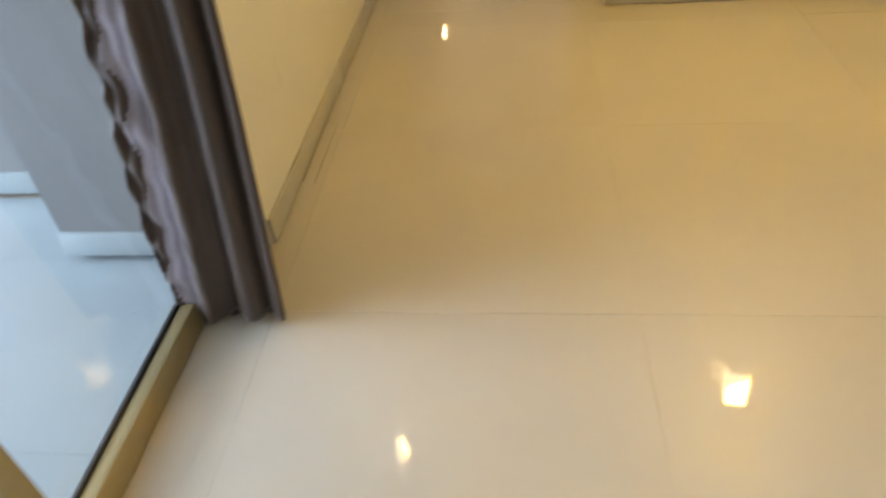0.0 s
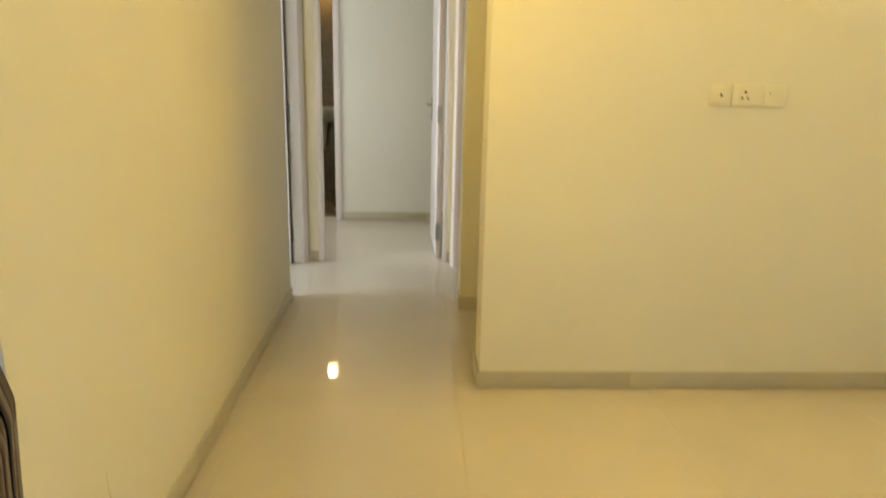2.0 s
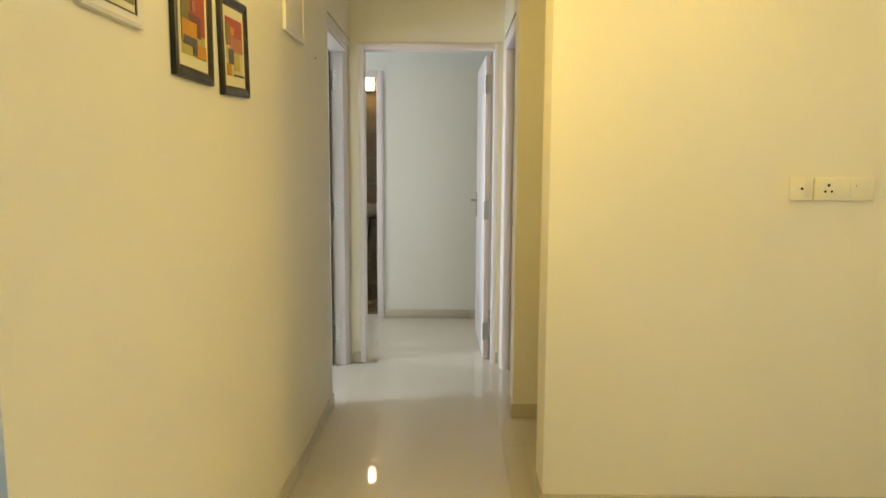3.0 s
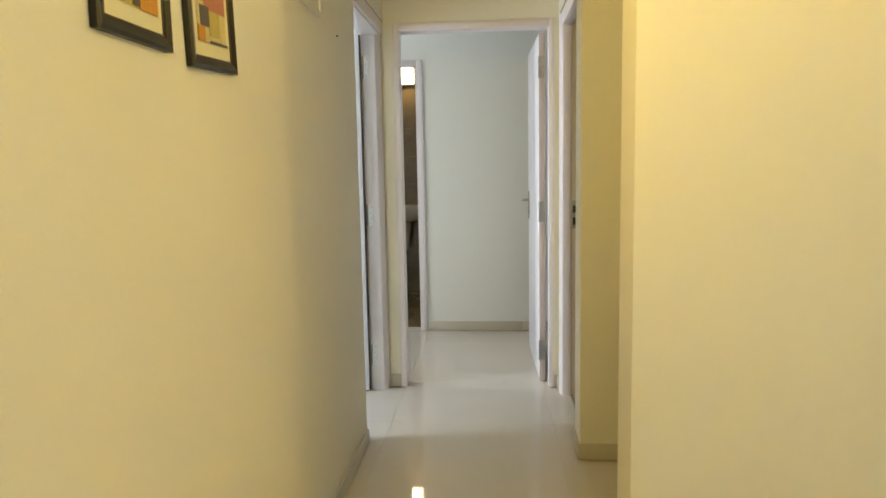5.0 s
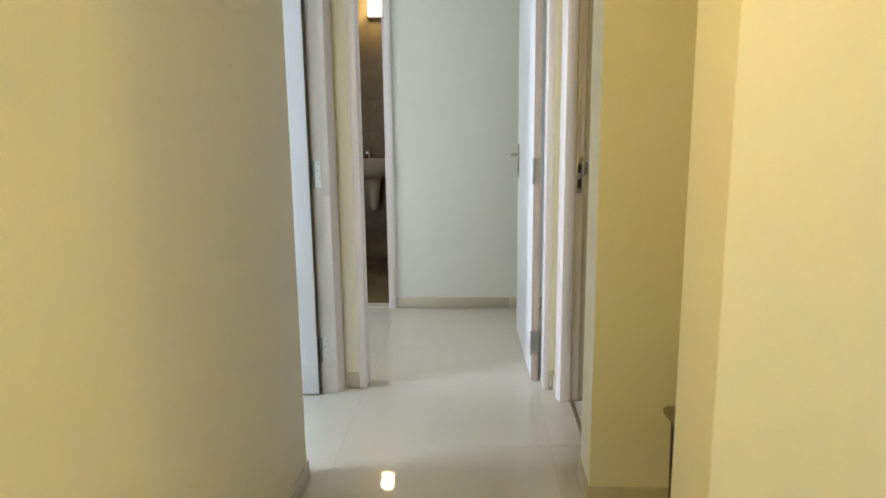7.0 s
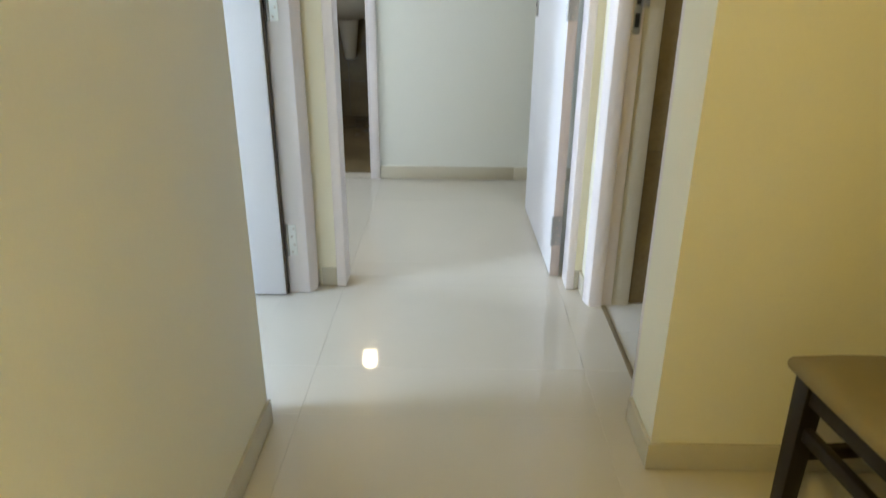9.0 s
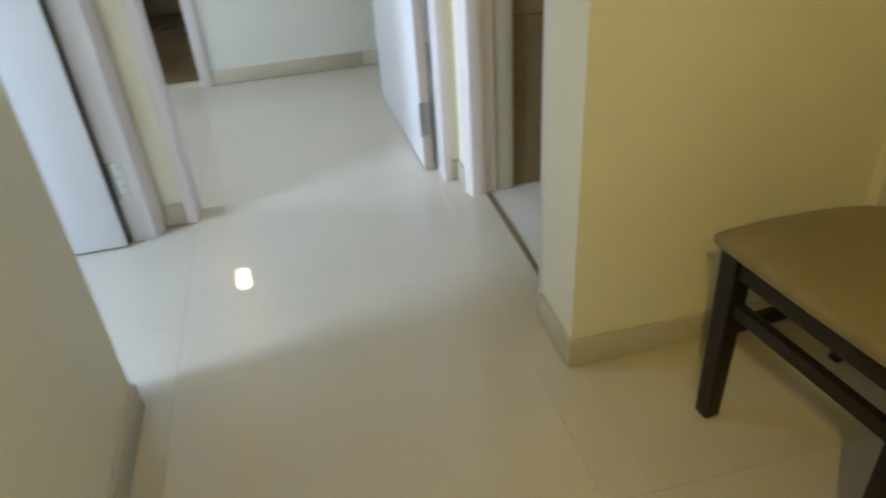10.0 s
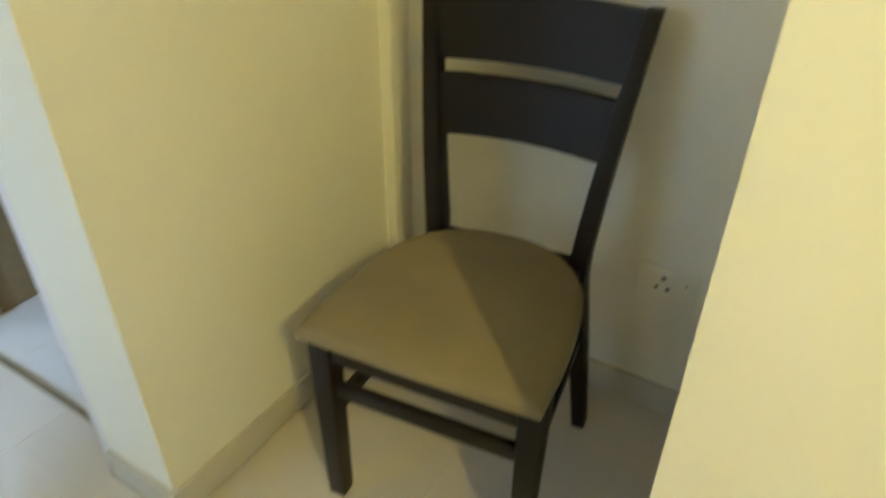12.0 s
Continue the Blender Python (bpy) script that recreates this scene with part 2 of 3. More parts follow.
# floor bed under the tiles shows as the joints
floor = slab("floor", JOINT, (-0.629, -2.74, -0.10, 2.80, 5.265, -0.0015), "polished cream tiled floor with thin brown joints", "floor")
floor_bedroom = slab("floor_bedroom", JOINT, (-3.42, 2.0, -0.10, -0.629, 5.265, -0.0015), "polished cream tiled bedroom floor", "floor")
floor_end = slab("floor_end_room", JOINT, (-2.76, 5.265, -0.10, 1.30, 6.76, -0.0015), "polished cream tiled floor of the end room", "floor")
floor_bath = slab("floor_bathroom", BROWNTILE, (-1.56, 6.76, -0.10, -0.10, 8.6, -0.004), "brown tiled bathroom floor", "floor")
floor_balcony = slab("floor_balcony", JOINT, (-3.10, -2.3, -0.10, -0.629, 1.83, -0.0215), "pale tiled balcony floor", "floor")

# ---- skirting ----


def skirting(name, runs, label="beige stone-tile skirting along the wall foot", mat=None):
    top = thing(name, (0, 0, 0), label, "skirting", kind="structure")
    for x0, y0, x1, y1 in runs:
        long_x = abs(x1 - x0) > abs(y1 - y0)
        length = abs(x1 - x0) if long_x else abs(y1 - y0)
        count = max(1, round(length / 0.83))
        for i in range(count):
            a, b = i / count, (i + 1) / count
            gap = 0.0008
            if long_x:
                d = (x0 + (x1 - x0) * a + gap, y0, 0.0035, x0 + (x1 - x0) * b - gap, y1, 0.080)
            else:
                d = (x0, y0 + (y1 - y0) * a + gap, 0.0035, x1, y0 + (y1 - y0) * b - gap, 0.080)
            block("skirting_tile", mat or SKIRT, d, top, bevel=0.0015)
    return top


T = 0.011
skirting("baseboard_pictures", [(-0.479, 1.425, -0.479 + T, 4.262)])
skirting("baseboard_sockets", [(0.573 - T, 3.042 - T, 2.66, 3.042), (0.573 - T, 3.042, 0.573, 3.262)])
skirting("baseboard_niche", [(1.355 - T, 3.262, 1.355, 4.104 - T), (0.551 - T, 4.104 - T, 1.355, 4.104), (0.551 - T, 4.104, 0.551, 4.304)])
skirting("baseboard_corridor", [(-0.491, 5.165 - T, -0.430, 5.165), (0.551 - T, 5.066, 0.551, 5.165), (0.521, 5.165 - T, 0.551 - T, 5.165)])
skirting("baseboard_end_room", [(-0.412, 6.66 - T, 1.20, 6.66), (1.20 - T, 5.30, 1.20, 6.66 - T)])
skirting("baseboard_living", [(2.66 - T, -2.6, 2.66, 3.042 - T)])
skirting("baseboard_balcony", [(-1.055, 1.370, -0.645, 1.380), (-2.95, 1.665, -1.055, 1.675), (-1.055, 1.380, -1.045, 1.665)], "pale tile skirting on the balcony wall", BALTILE)

structure(block("trim_skirting_end", THRESH, (-0.479, 4.262, 0, -0.469, 4.2645, 0.078)), "raw dark end of a skirting tile", "skirting")
structure(block("trim_skirting_chip", THRESH, (0.5405, 4.304, 0, 0.5505, 4.307, 0.034)), "chipped dark end of a skirting tile", "skirting")

# ---- doors ----


def bevelled(name, boxes, mat, parent, label="", bevel=0.004):
    bm = bmesh.new()
    for b in boxes:
        box(bm, *b, bevel)
    return part(name, bm, mat, parent, label, smooth=True)


def moulded(name, outline, height, mat, parent, label=""):
    """An upright of one section, its long edges eased."""
    bm = bmesh.new()
    low = [bm.verts.new((x, y, 0)) for x, y in outline]
    high = [bm.verts.new((x, y, height)) for x, y in outline]
    n = len(outline)
    for i in range(n):
        bm.faces.new((low[i], low[(i + 1) % n], high[(i + 1) % n], high[i]))
    bm.faces.new(low[::-1])
    bm.faces.new(high)
    upright = [e for e in bm.edges if abs(e.verts[0].co.z - e.verts[1].co.z) > 0.1]
    bmesh.ops.bevel(bm, geom=upright, offset=0.0035, segments=2, profile=0.5, affect="EDGES")
    return part(name, bm, mat, parent, label, smooth=True)


def hinge(parent, x, y, z, facing, mat=None, wide=0.030):
    """A butt hinge, its plate against a jamb that faces -y or -x, with a knuckle and four screws."""
    bm = bmesh.new()
    sx, sy = (wide, 0.0035) if facing == "y" else (0.0035, 0.030)
    box(bm, x - sx / 2, y - sy / 2, z - 0.062, x + sx / 2, y + sy / 2, z + 0.062, 0.001)
    plate = part("hinge", bm, mat or ZINC, parent, "metal butt hinge")
    bm = bmesh.new()
    kx = x - 0.020 if facing == "y" else x
    rod(bm, (kx, y - 0.004, z - 0.064), (kx, y - 0.004, z + 0.064), 0.0055, segments=10)
    part("knuckle", bm, STEEL, plate, smooth=True)
    if facing == "y":
        for i, dz in enumerate((-0.048, -0.018, 0.014, 0.048)):
            bm = bmesh.new()
            sx = x + (0.006 if i % 2 else -0.003)
            rod(bm, (sx, y - 0.0045, z + dz), (sx, y - 0.001, z + dz), 0.0042, segments=8)
            part("screw", bm, EDGE, plate)
    return plate


def lever_handle(parent, x, y, z, side):
    """A lever on a long narrow plate on a leaf face that looks towards side (-1 or 1) in x."""
    bm = bmesh.new()
    box(bm, x, y - 0.019, z - 0.135, x + side * 0.007, y + 0.019, z + 0.065, 0.003)
    plate = part("handle_plate", bm, STEEL, parent, "brushed steel handle plate", smooth=True)
    bm = bmesh.new()
    rod(bm, (x, y, z), (x + side * 0.050, y, z), 0.010)
    rod(bm, (x + side * 0.046, y + 0.008, z), (x + side * 0.050, y - 0.115, z + 0.003), 0.0095, 0.007)
    part("lever", bm, STEEL, plate, smooth=True)
    bm = bmesh.new()
    rod(bm, (x + side * 0.005, y, z - 0.085), (x + side * 0.009, y, z - 0.085), 0.008)
    part("keyhole", bm, BLACKHOLE, plate)


# frame and leaf of the end room, leaf swung in
d1 = thing("door_end_room", (0.05, 5.2, 0), "white laminate door standing open in a pinkish-white painted frame", "door", kind="structure")
bevelled("frame_jamb", [(-0.430, 5.152, 0, -0.393, 5.262, 2.215)], FRAME, d1)
bevelled("frame_jamb", [(0.490, 5.152, 0, 0.521, 5.262, 2.215)], FRAME, d1)
bevelled("frame_head", [(-0.393, 5.152, 2.170, 0.490, 5.262, 2.215)], FRAME, d1)
leaf1 = bevelled("leaf", [(0.440, 5.272, 0.008, 0.475, 6.125, 2.155)], LEAF, d1, "white laminate door leaf", bevel=0.002)
bevelled("leaf_side_strip", [(0.4395, 5.2695, 0.008, 0.4755, 5.2725, 2.155)], EDGE, leaf1, "brown raw leaf edge", bevel=0.0005)
lever_handle(leaf1, 0.440, 6.055, 1.120, -1)
for z in (0.208, 1.083, 1.955):
    hinge(leaf1, 0.4575, 5.2675, z, "y", STEEL, 0.034)
leaf1.matrix_basis = pose(0.475, 5.272, 0, 0, 0, 1.7) @ Matrix.Translation((-0.475, -5.272, 0))

# bedroom door on the left side, leaf swung into the bedroom against its wall
d2 = thing("door_bedroom", (-0.56, 4.7, 0), "white laminate bedroom door standing open in a painted frame", "door", kind="structure")
moulded("frame_jamb", ((-0.609, 5.092), (-0.527, 5.092), (-0.502, 5.132), (-0.502, 5.150), (-0.609, 5.150)), 2.222, FRAME, d2)
bevelled("frame_jamb", [(-0.609, 4.266, 0, -0.502, 4.320, 2.20)], FRAME, d2)
bevelled("frame_head", [(-0.609, 4.320, 2.145, -0.502, 5.092, 2.20)], FRAME, d2)
bevelled("frame_architrave", [(-0.502, 4.320, 2.155, -0.487, 5.104, 2.225)], FRAME, d2, bevel=0.003)
bevelled("joint_line", [(-0.491, 4.270, 2.2255, -0.4875, 5.150, 2.2315)], THRESH, d2, "dark open joint above the frame", bevel=0.0005)
leaf2 = bevelled("leaf", [(-1.395, 5.056, 0.008, -0.616, 5.090, 2.14)], LEAF, d2, "white laminate door leaf", bevel=0.002)
# Bronze strip fills the hinge-side gap; its dark colour stands for shade there.
bevelled("leaf_side_strip", [(-0.6162, 5.0640, 0.008, -0.6100, 5.0900, 2.14)], LIP, leaf2, "dark strip for the shade in the gap beside the leaf", bevel=0.0005)
for z in (0.225, 1.087, 1.958):
    hinge(d2, -0.580, 5.0905, z, "y")

# toilet door frame on the right side, leaf swung into the toilet
d3 = thing("door_toilet", (0.62, 4.7, 0), "pinkish-white painted toilet door frame with its leaf swung inward", "door", kind="structure")
moulded("frame_jamb", ((0.541, 5.062), (0.556, 5.008), (0.607, 5.008), (0.607, 5.062)), 2.215, FRAME, d3)
bevelled("frame_rebate", [(0.607, 5.018, 0, 0.646, 5.0615, 2.20)], FRAME, d3)
# Inner part of the painted frame; skirting beige puts its shade into the colour.
bevelled("frame_inner_shade", [(0.646, 5.024, 0, 0.712, 5.0495, 2.20)], SKIRT, d3, "inner part of the frame with shade put into its beige colour", bevel=0.002)
bevelled("frame_jamb", [(0.560, 4.306, 0, 0.672, 4.360, 2.20)], FRAME, d3)
bevelled("frame_head", [(0.553, 4.306, 2.145, 0.612, 5.008, 2.220)], FRAME, d3)
bevelled("joint_line", [(0.547, 4.306, 2.2205, 0.5535, 5.062, 2.2265)], THRESH, d3, "dark open joint above the frame", bevel=0.0005)
strike = bevelled("strike_plate", [(0.612, 5.0150, 0.998, 0.637, 5.0185, 1.160)], STEEL, d3, "brushed steel strike plate", bevel=0.001)
bevelled("latch_recess", [(0.617, 5.0140, 1.090, 0.632, 5.0160, 1.132)], BLACKHOLE, strike, bevel=0.0005)
bevelled("bolt_recess", [(0.617, 5.0140, 1.020, 0.632, 5.0160, 1.064)], BLACKHOLE, strike, bevel=0.0005)
bevelled("strike_lip", [(0.637, 5.006, 1.082, 0.657, 5.0175, 1.140)], STEEL, strike, bevel=0.002)
leaf3 = bevelled("leaf", [(0.70, 4.330, 0.01, 1.46, 4.365, 2.14)], LEAF, d3, "white laminate door leaf", bevel=0.002)

# bathroom door frame in the end room
d4 = thing("door_bathroom", (-0.8, 6.7, 0), "pinkish-white painted bathroom door frame without a closed leaf", "door", kind="structure")
bevelled("frame_jamb", [(-0.459, 6.645, 0, -0.412, 6.660, 2.235)], FRAME, d4)
bevelled("frame_reveal", [(-0.470, 6.645, 0, -0.459, 6.765, 2.19)], FRAME, d4, bevel=0.002)
bevelled("frame_head", [(-1.30, 6.645, 2.18, -0.459, 6.660, 2.235)], FRAME, d4)
bevelled("frame_jamb", [(-1.30, 6.645, 0, -1.25, 6.660, 2.18)], FRAME, d4)

# marble sill strips of the two wet rooms
structure(block("threshold_toilet", THRESH, (0.606, 4.36, -0.001, 0.622, 5.008, 0.004), bevel=0.001), "thin brown stone threshold strip", "threshold")
structure(block("threshold_bathroom", SKIRT, (-1.25, 6.66, -0.001, -0.47, 6.76, 0.006), bevel=0.001), "thin stone threshold strip", "threshold")

# ---- sliding window to the balcony ----
w1 = thing("window_1", (-0.62, 0.0, 0), "sliding glass balcony door in a brown aluminium frame", "window", kind="structure")
bevelled("window_sill", [(-0.600, -1.6, 0, -0.567, 1.423, 0.077)], ALU, w1, "golden brown aluminium bottom rail", bevel=0.004)
bevelled("track", [(-0.612, -1.6, 0.0, -0.602, 1.423, 0.084)], DARKALU, w1, "dark track channel", bevel=0.001)
bevelled("track", [(-0.631, -1.6, 0.0, -0.619, 1.423, 0.060)], STEEL, w1, "grey metal track", bevel=0.001)
bevelled("head_rail", [(-0.631, -1.6, 2.24, -0.574, 1.423, 2.30)], ALU, w1, bevel=0.003)
# End stile, unseen behind the curtain, widened to keep daylight off the wall end.
bevelled("stile", [(-0.631, 1.300, 0.085, -0.580, 1.423, 2.24)], ALU, w1, bevel=0.003)
bevelled("stile", [(-0.631, -1.6, 0.085, -0.580, -1.55, 2.24)], ALU, w1, bevel=0.003)
bevelled("meeting_stile", [(-0.624, 0.522, 0.078, -0.588, 0.572, 2.24)], ALU, w1, "golden brown aluminium meeting stile", bevel=0.004)
pane = block("pane", GLASS, (-0.6085, 0.572, 0.080, -0.604, 1.300, 2.24), w1, "clear glass pane")
pane.visible_shadow = False
pane = block("pane", GLASS, (-0.6085, -1.55, 0.080, -0.604, 0.522, 2.24), w1, "clear glass pane")
pane.visible_shadow = False


def room_window(name, x, y0, y1):
    top = thing(name, (x, (y0 + y1) / 2, 0.8), "white framed window letting daylight into the room", "window", kind="structure")
    bevelled("window_frame", [(x - 0.05, y0, 0.8, x, y0 + 0.05, 2.2)], FRAME, top)
    bevelled("window_frame", [(x - 0.05, y1 - 0.05, 0.8, x, y1, 2.2)], FRAME, top)
    bevelled("window_frame", [(x - 0.05, y0 + 0.05, 0.8, x, y1 - 0.05, 0.85)], FRAME, top)
    bevelled("window_frame", [(x - 0.05, y0 + 0.05, 2.15, x, y1 - 0.05, 2.2)], FRAME, top)
    g = block("pane", GLASS, (x - 0.03, y0 + 0.05, 0.85, x - 0.025, y1 - 0.05, 2.15), top)
    g.visible_shadow = False


room_window("window_2", -3.32, 3.2, 4.6)
room_window("window_3", -2.66, 5.40, 6.5)

# ---- curtain ----


def curtain():
    bm = bmesh.new()
    edge_cols, cols, rows, turns = 110, 360, 190, 4.5 * 2 * math.pi
    grid = []
    for j in range(rows + 1):
        v = j / rows
        z = 0.022 + (H - 0.022) * v
        rise = min(1.0, z / 0.95)
        line = []
        for i in range(cols + 1):
            # the loose edge with its lining is woven finer than the folds behind it
            th = 1.5 * i / edge_cols if i <= edge_cols else 1.5 + (turns - 1.5) * (i - edge_cols) / (cols - edge_cols)
            u = th / turns
            lining = max(0.0, 1 - th / 1.45)
            fold = math.sin(th * 8.5 + 0.8 * noise.noise((u * 9, v * 1.5, 1.0))) * (1 - min(1.0, lining * 1.6))
            crease = math.sin(th * 19.0 + 2.0 * noise.noise((u * 6, v * 2.0, 8.0)))
            y = 1.113 - 0.045 * rise + 0.20 * u + 0.022 * fold + 0.006 * crease * (1 - lining) + 0.010 * noise.noise((u * 7, v * 3.0, 4.1))
            right = -0.342 + 0.056 * rise - 0.060 * max(0.0, min(1.0, (z - 0.82) / 0.18)) - 0.46 * (y - 1.083)
            left_edge = -0.640 + 0.135 * rise - 0.13 * max(0.0, min(1.0, (z - 0.95) / 0.5))
            x = (right + left_edge) / 2 - (right - left_edge) / 2 * math.cos(th) + 0.006 * noise.noise((u * 5, v * 6.0, 0.4))
            soft = min(1.0, lining * 2.2)
            y -= 0.010 * soft * noise.noise((z * 7 + th * 2.0, th * 1.4, 7.0)) + 0.007 * soft * math.sin(z * 62 + th * 5 + 3 * noise.noise((z * 5, th, 2.0)))
            x += 0.003 * soft * math.sin(z * 24 + 2 * noise.noise((z * 4, 0.0, 5.0)))
            zz = z + (0.010 * math.sin(th * 0.5 + 1.0) + 0.006 * noise.noise((u * 9, 0.0, 2.0))) * (1 - v) ** 6
            line.append(bm.verts.new((max(x, -0.598), y, min(zz, H))))
        grid.append(line)
    for j in range(rows):
        z = H * j / rows
        inner = 0.66 + 0.14 * noise.noise((z * 12, 0.3, 3.0)) + 0.06 * math.sin(z * 34)
        outer = 1.10 + 0.08 * noise.noise((z * 4, 1.7, 6.0))
        for i in range(cols):
            f = bm.faces.new((grid[j][i], grid[j][i + 1], grid[j + 1][i + 1], grid[j + 1][i]))
            th = 1.5 * i / edge_cols
            f.material_index = 1 if i < edge_cols and inner < th < outer else 0
    ob = part("curtain", bm, CURTAIN, smooth=False)
    for p in ob.data.polygons:
        p.use_smooth = True
    ob.data.materials.append(LINING)
    thick = ob.modifiers.new("cloth", "SOLIDIFY")
    thick.thickness = 0.003
    return tagged(ob, "dark brown satin curtain with grey-lavender edge in deep folds", "curtain")


curtain()

# ---- wall lamps ----


def wall_lamp(place, turn, width, height, label, deep=0.052):
    """A box lamp: back plate, opal shade held by a metal rim below and above. It faces -y before it is turned."""
    top = thing("wall_lamp", (0, 0, 0), label, "lamp", "wall lamps")
    w = width / 2
    bevelled("back_plate", [(-w - 0.012, -0.012, -height / 2 - 0.02, w + 0.012, -0.001, height / 2 + 0.02)], BOARD, top, bevel=0.003)
    bevelled("shade", [(-w, -deep, -height / 2, w, -0.014, height / 2)], SHADE, top, "glowing opal glass shade", bevel=0.006)
    bevelled("rim", [(-w - 0.006, -deep - 0.006, -height / 2 - 0.014, w + 0.006, -0.012, -height / 2 - 0.002)], BOARD, top, "white metal rim", bevel=0.003)
    bevelled("rim", [(-w - 0.006, -deep - 0.006, height / 2 + 0.002, w + 0.006, -0.012, height / 2 + 0.014)], BOARD, top, "white metal rim", bevel=0.003)
    top.matrix_basis = pose(*place, 0, 0, turn)
    return top


wall_lamp((1.60, 3.042, 2.48), 0, 0.125, 0.24, "lit box-shaped opal wall lamp high on the socket wall", 0.102)
wall_lamp((-0.479, 2.17, 2.09), 90, 0.06, 0.24, "lit slim opal wall lamp above the prints", 0.040)
wall_lamp((-0.765, 8.485, 2.37), 0, 0.13, 0.19, "lit opal wall lamp high on the bathroom wall")

# ---- pictures on the wall ----


def picture(y0, y1, z0, z1, tilt, blocks, label, wood=None):
    top = thing("picture", (-0.479, (y0 + y1) / 2, z0), label, "picture", "framed prints")
    x, d, f = -0.4785, 0.017, 0.024
    outer = ((y0, z0), (y1, z0), (y1, z1), (y0, z1))
    inner = ((y0 + f, z0 + f), (y1 - f, z0 + f), (y1 - f, z1 - f), (y0 + f, z1 - f))
    for k, n in enumerate(("frame_bottom", "frame_side", "frame_top", "frame_side")):
        # mitred moulding, its face sloping in towards the print
        bm = bmesh.new()
        ends = []
        for c in (k, (k + 1) % 4):
            (oy, oz), (iy, iz) = outer[c], inner[c]
            my, mz = oy + (iy - oy) * 0.3, oz + (iz - oz) * 0.3
            ends.append([bm.verts.new(p) for p in ((x, oy, oz), (x + d * 0.8, oy, oz), (x + d, my, mz), (x + d * 0.72, iy, iz), (x, iy, iz))])
        for i in range(5):
            bm.faces.new((ends[0][i], ends[0][(i + 1) % 5], ends[1][(i + 1) % 5], ends[1][i]))
        bm.faces.new(ends[0][::-1])
        bm.faces.new(ends[1])
        part(n, bm, wood or BLACKFRAME, top)
    e = f + 0.005
    for dims in ((y0 + f, z0 + f, y0 + e, z1 - f), (y1 - e, z0 + f, y1 - f, z1 - f), (y0 + e, z0 + f, y1 - e, z0 + e), (y0 + e, z1 - e, y1 - e, z1 - f)):
        bevelled("inner_lip", [(x, dims[0], dims[1], x + 0.011, dims[2], dims[3])], LIP, top, "thin bronze inner lip", bevel=0.001)
    m = block("mount", MOUNT, (x, y0 + f, z0 + f, x + 0.008, y1 - f, z1 - f), top, "ivory mount card")
    py0, py1, pz0, pz1 = y0 + f + 0.026, y1 - f - 0.026, z0 + f + 0.036, z1 - f - 0.036
    for k, (a, b, c, e, colour) in enumerate(blocks):
        dims = (x + 0.0085, py0 + (py1 - py0) * a, pz0 + (pz1 - pz0) * b, x + 0.0095 + 0.0004 * k, py0 + (py1 - py0) * c, pz0 + (pz1 - pz0) * e)
        block("print_patch", PAINTS[colour], dims, m)
    top.rotation_euler = (radians(tilt), 0, 0)
    return top


picture(2.114, 2.376, 1.595, 1.885, 0.3, [(0, 0, 1, 1, "ochre"), (0, 0.5, 0.35, 1, "olive"), (0.35, 0.35, 1, 1, "crimson"), (0.3, 0.3, 0.8, 0.62, "plum"), (0, 0.18, 0.62, 0.5, "amber"),
         (0.05, 0.14, 0.62, 0.27, "slate"), (0.45, 0.02, 0.62, 0.2, "slate"), (0.6, 0.0, 1, 0.2, "amber"), (0.42, 0.66, 0.55, 0.82, "rose")],
        "black framed abstract print in crimson, amber and olive")
picture(2.462, 2.719, 1.590, 1.880, 3.2, [(0, 0, 1, 1, "straw"), (0, 0.52, 1, 1, "crimson"), (0.25, 0.42, 1, 0.68, "rose"), (0.0, 0.55, 0.2, 0.9, "olive"), (0.1, 0.2, 0.4, 0.46, "slate"),
         (0.4, 0.1, 0.75, 0.42, "ochre"), (0, 0, 0.22, 0.2, "amber"), (0.28, 0.7, 0.45, 0.84, "amber"), (0.4, 0.0, 1, 0.03, "slate")],
        "black framed abstract print in red, straw and slate")

picture(1.690, 1.945, 1.662, 1.940, 0.3, [(-0.1, -0.1, 1.1, 1.1, "olive"), (0.1, 0.3, 0.8, 1, "ochre"), (0.3, 0.1, 0.9, 0.4, "plum")],
        "white framed print in olive and ochre", BOARD)

for y, z, h, lean in ((1.765, 0.30, 0.05, 12), (1.752, 0.36, 0.03, -8)):
    mark = block("scuff_mark", MARK, (-0.0006, -0.0016, 0, 0.0003, 0.0016, h), bpy.data.objects["wall_pictures"], "faint grey scuff on the paint")
    mark.matrix_basis = pose(-0.479, y, z, lean, 0, 0)

# ---- distribution board cover, nail, switches ----
db = thing("distribution_board", (-0.479, 3.42, 1.92), "white metal distribution board cover on the cream wall", "electrical panel")
for n, dims in (("board_frame", (-0.4785, 3.240, 1.922, -0.463, 3.262, 2.232)), ("board_frame", (-0.4785, 3.580, 1.922, -0.463, 3.602, 2.232)),
                ("board_frame", (-0.4785, 3.262, 1.922, -0.463, 3.580, 1.944)), ("board_frame", (-0.4785, 3.262, 2.210, -0.463, 3.580, 2.232)),
                ("lid", (-0.4785, 3.264, 1.946, -0.469, 3.578, 2.208))):
    bevelled(n, [dims], BOARD, db, bevel=0.004)
bm = bmesh.new()
rod(bm, (-0.4792, 3.888, 1.910), (-0.471, 3.888, 1.912), 0.0026, segments=8)
tagged(part("nail", bm, BLACKHOLE), "small dark nail stuck in the cream wall", "nail")


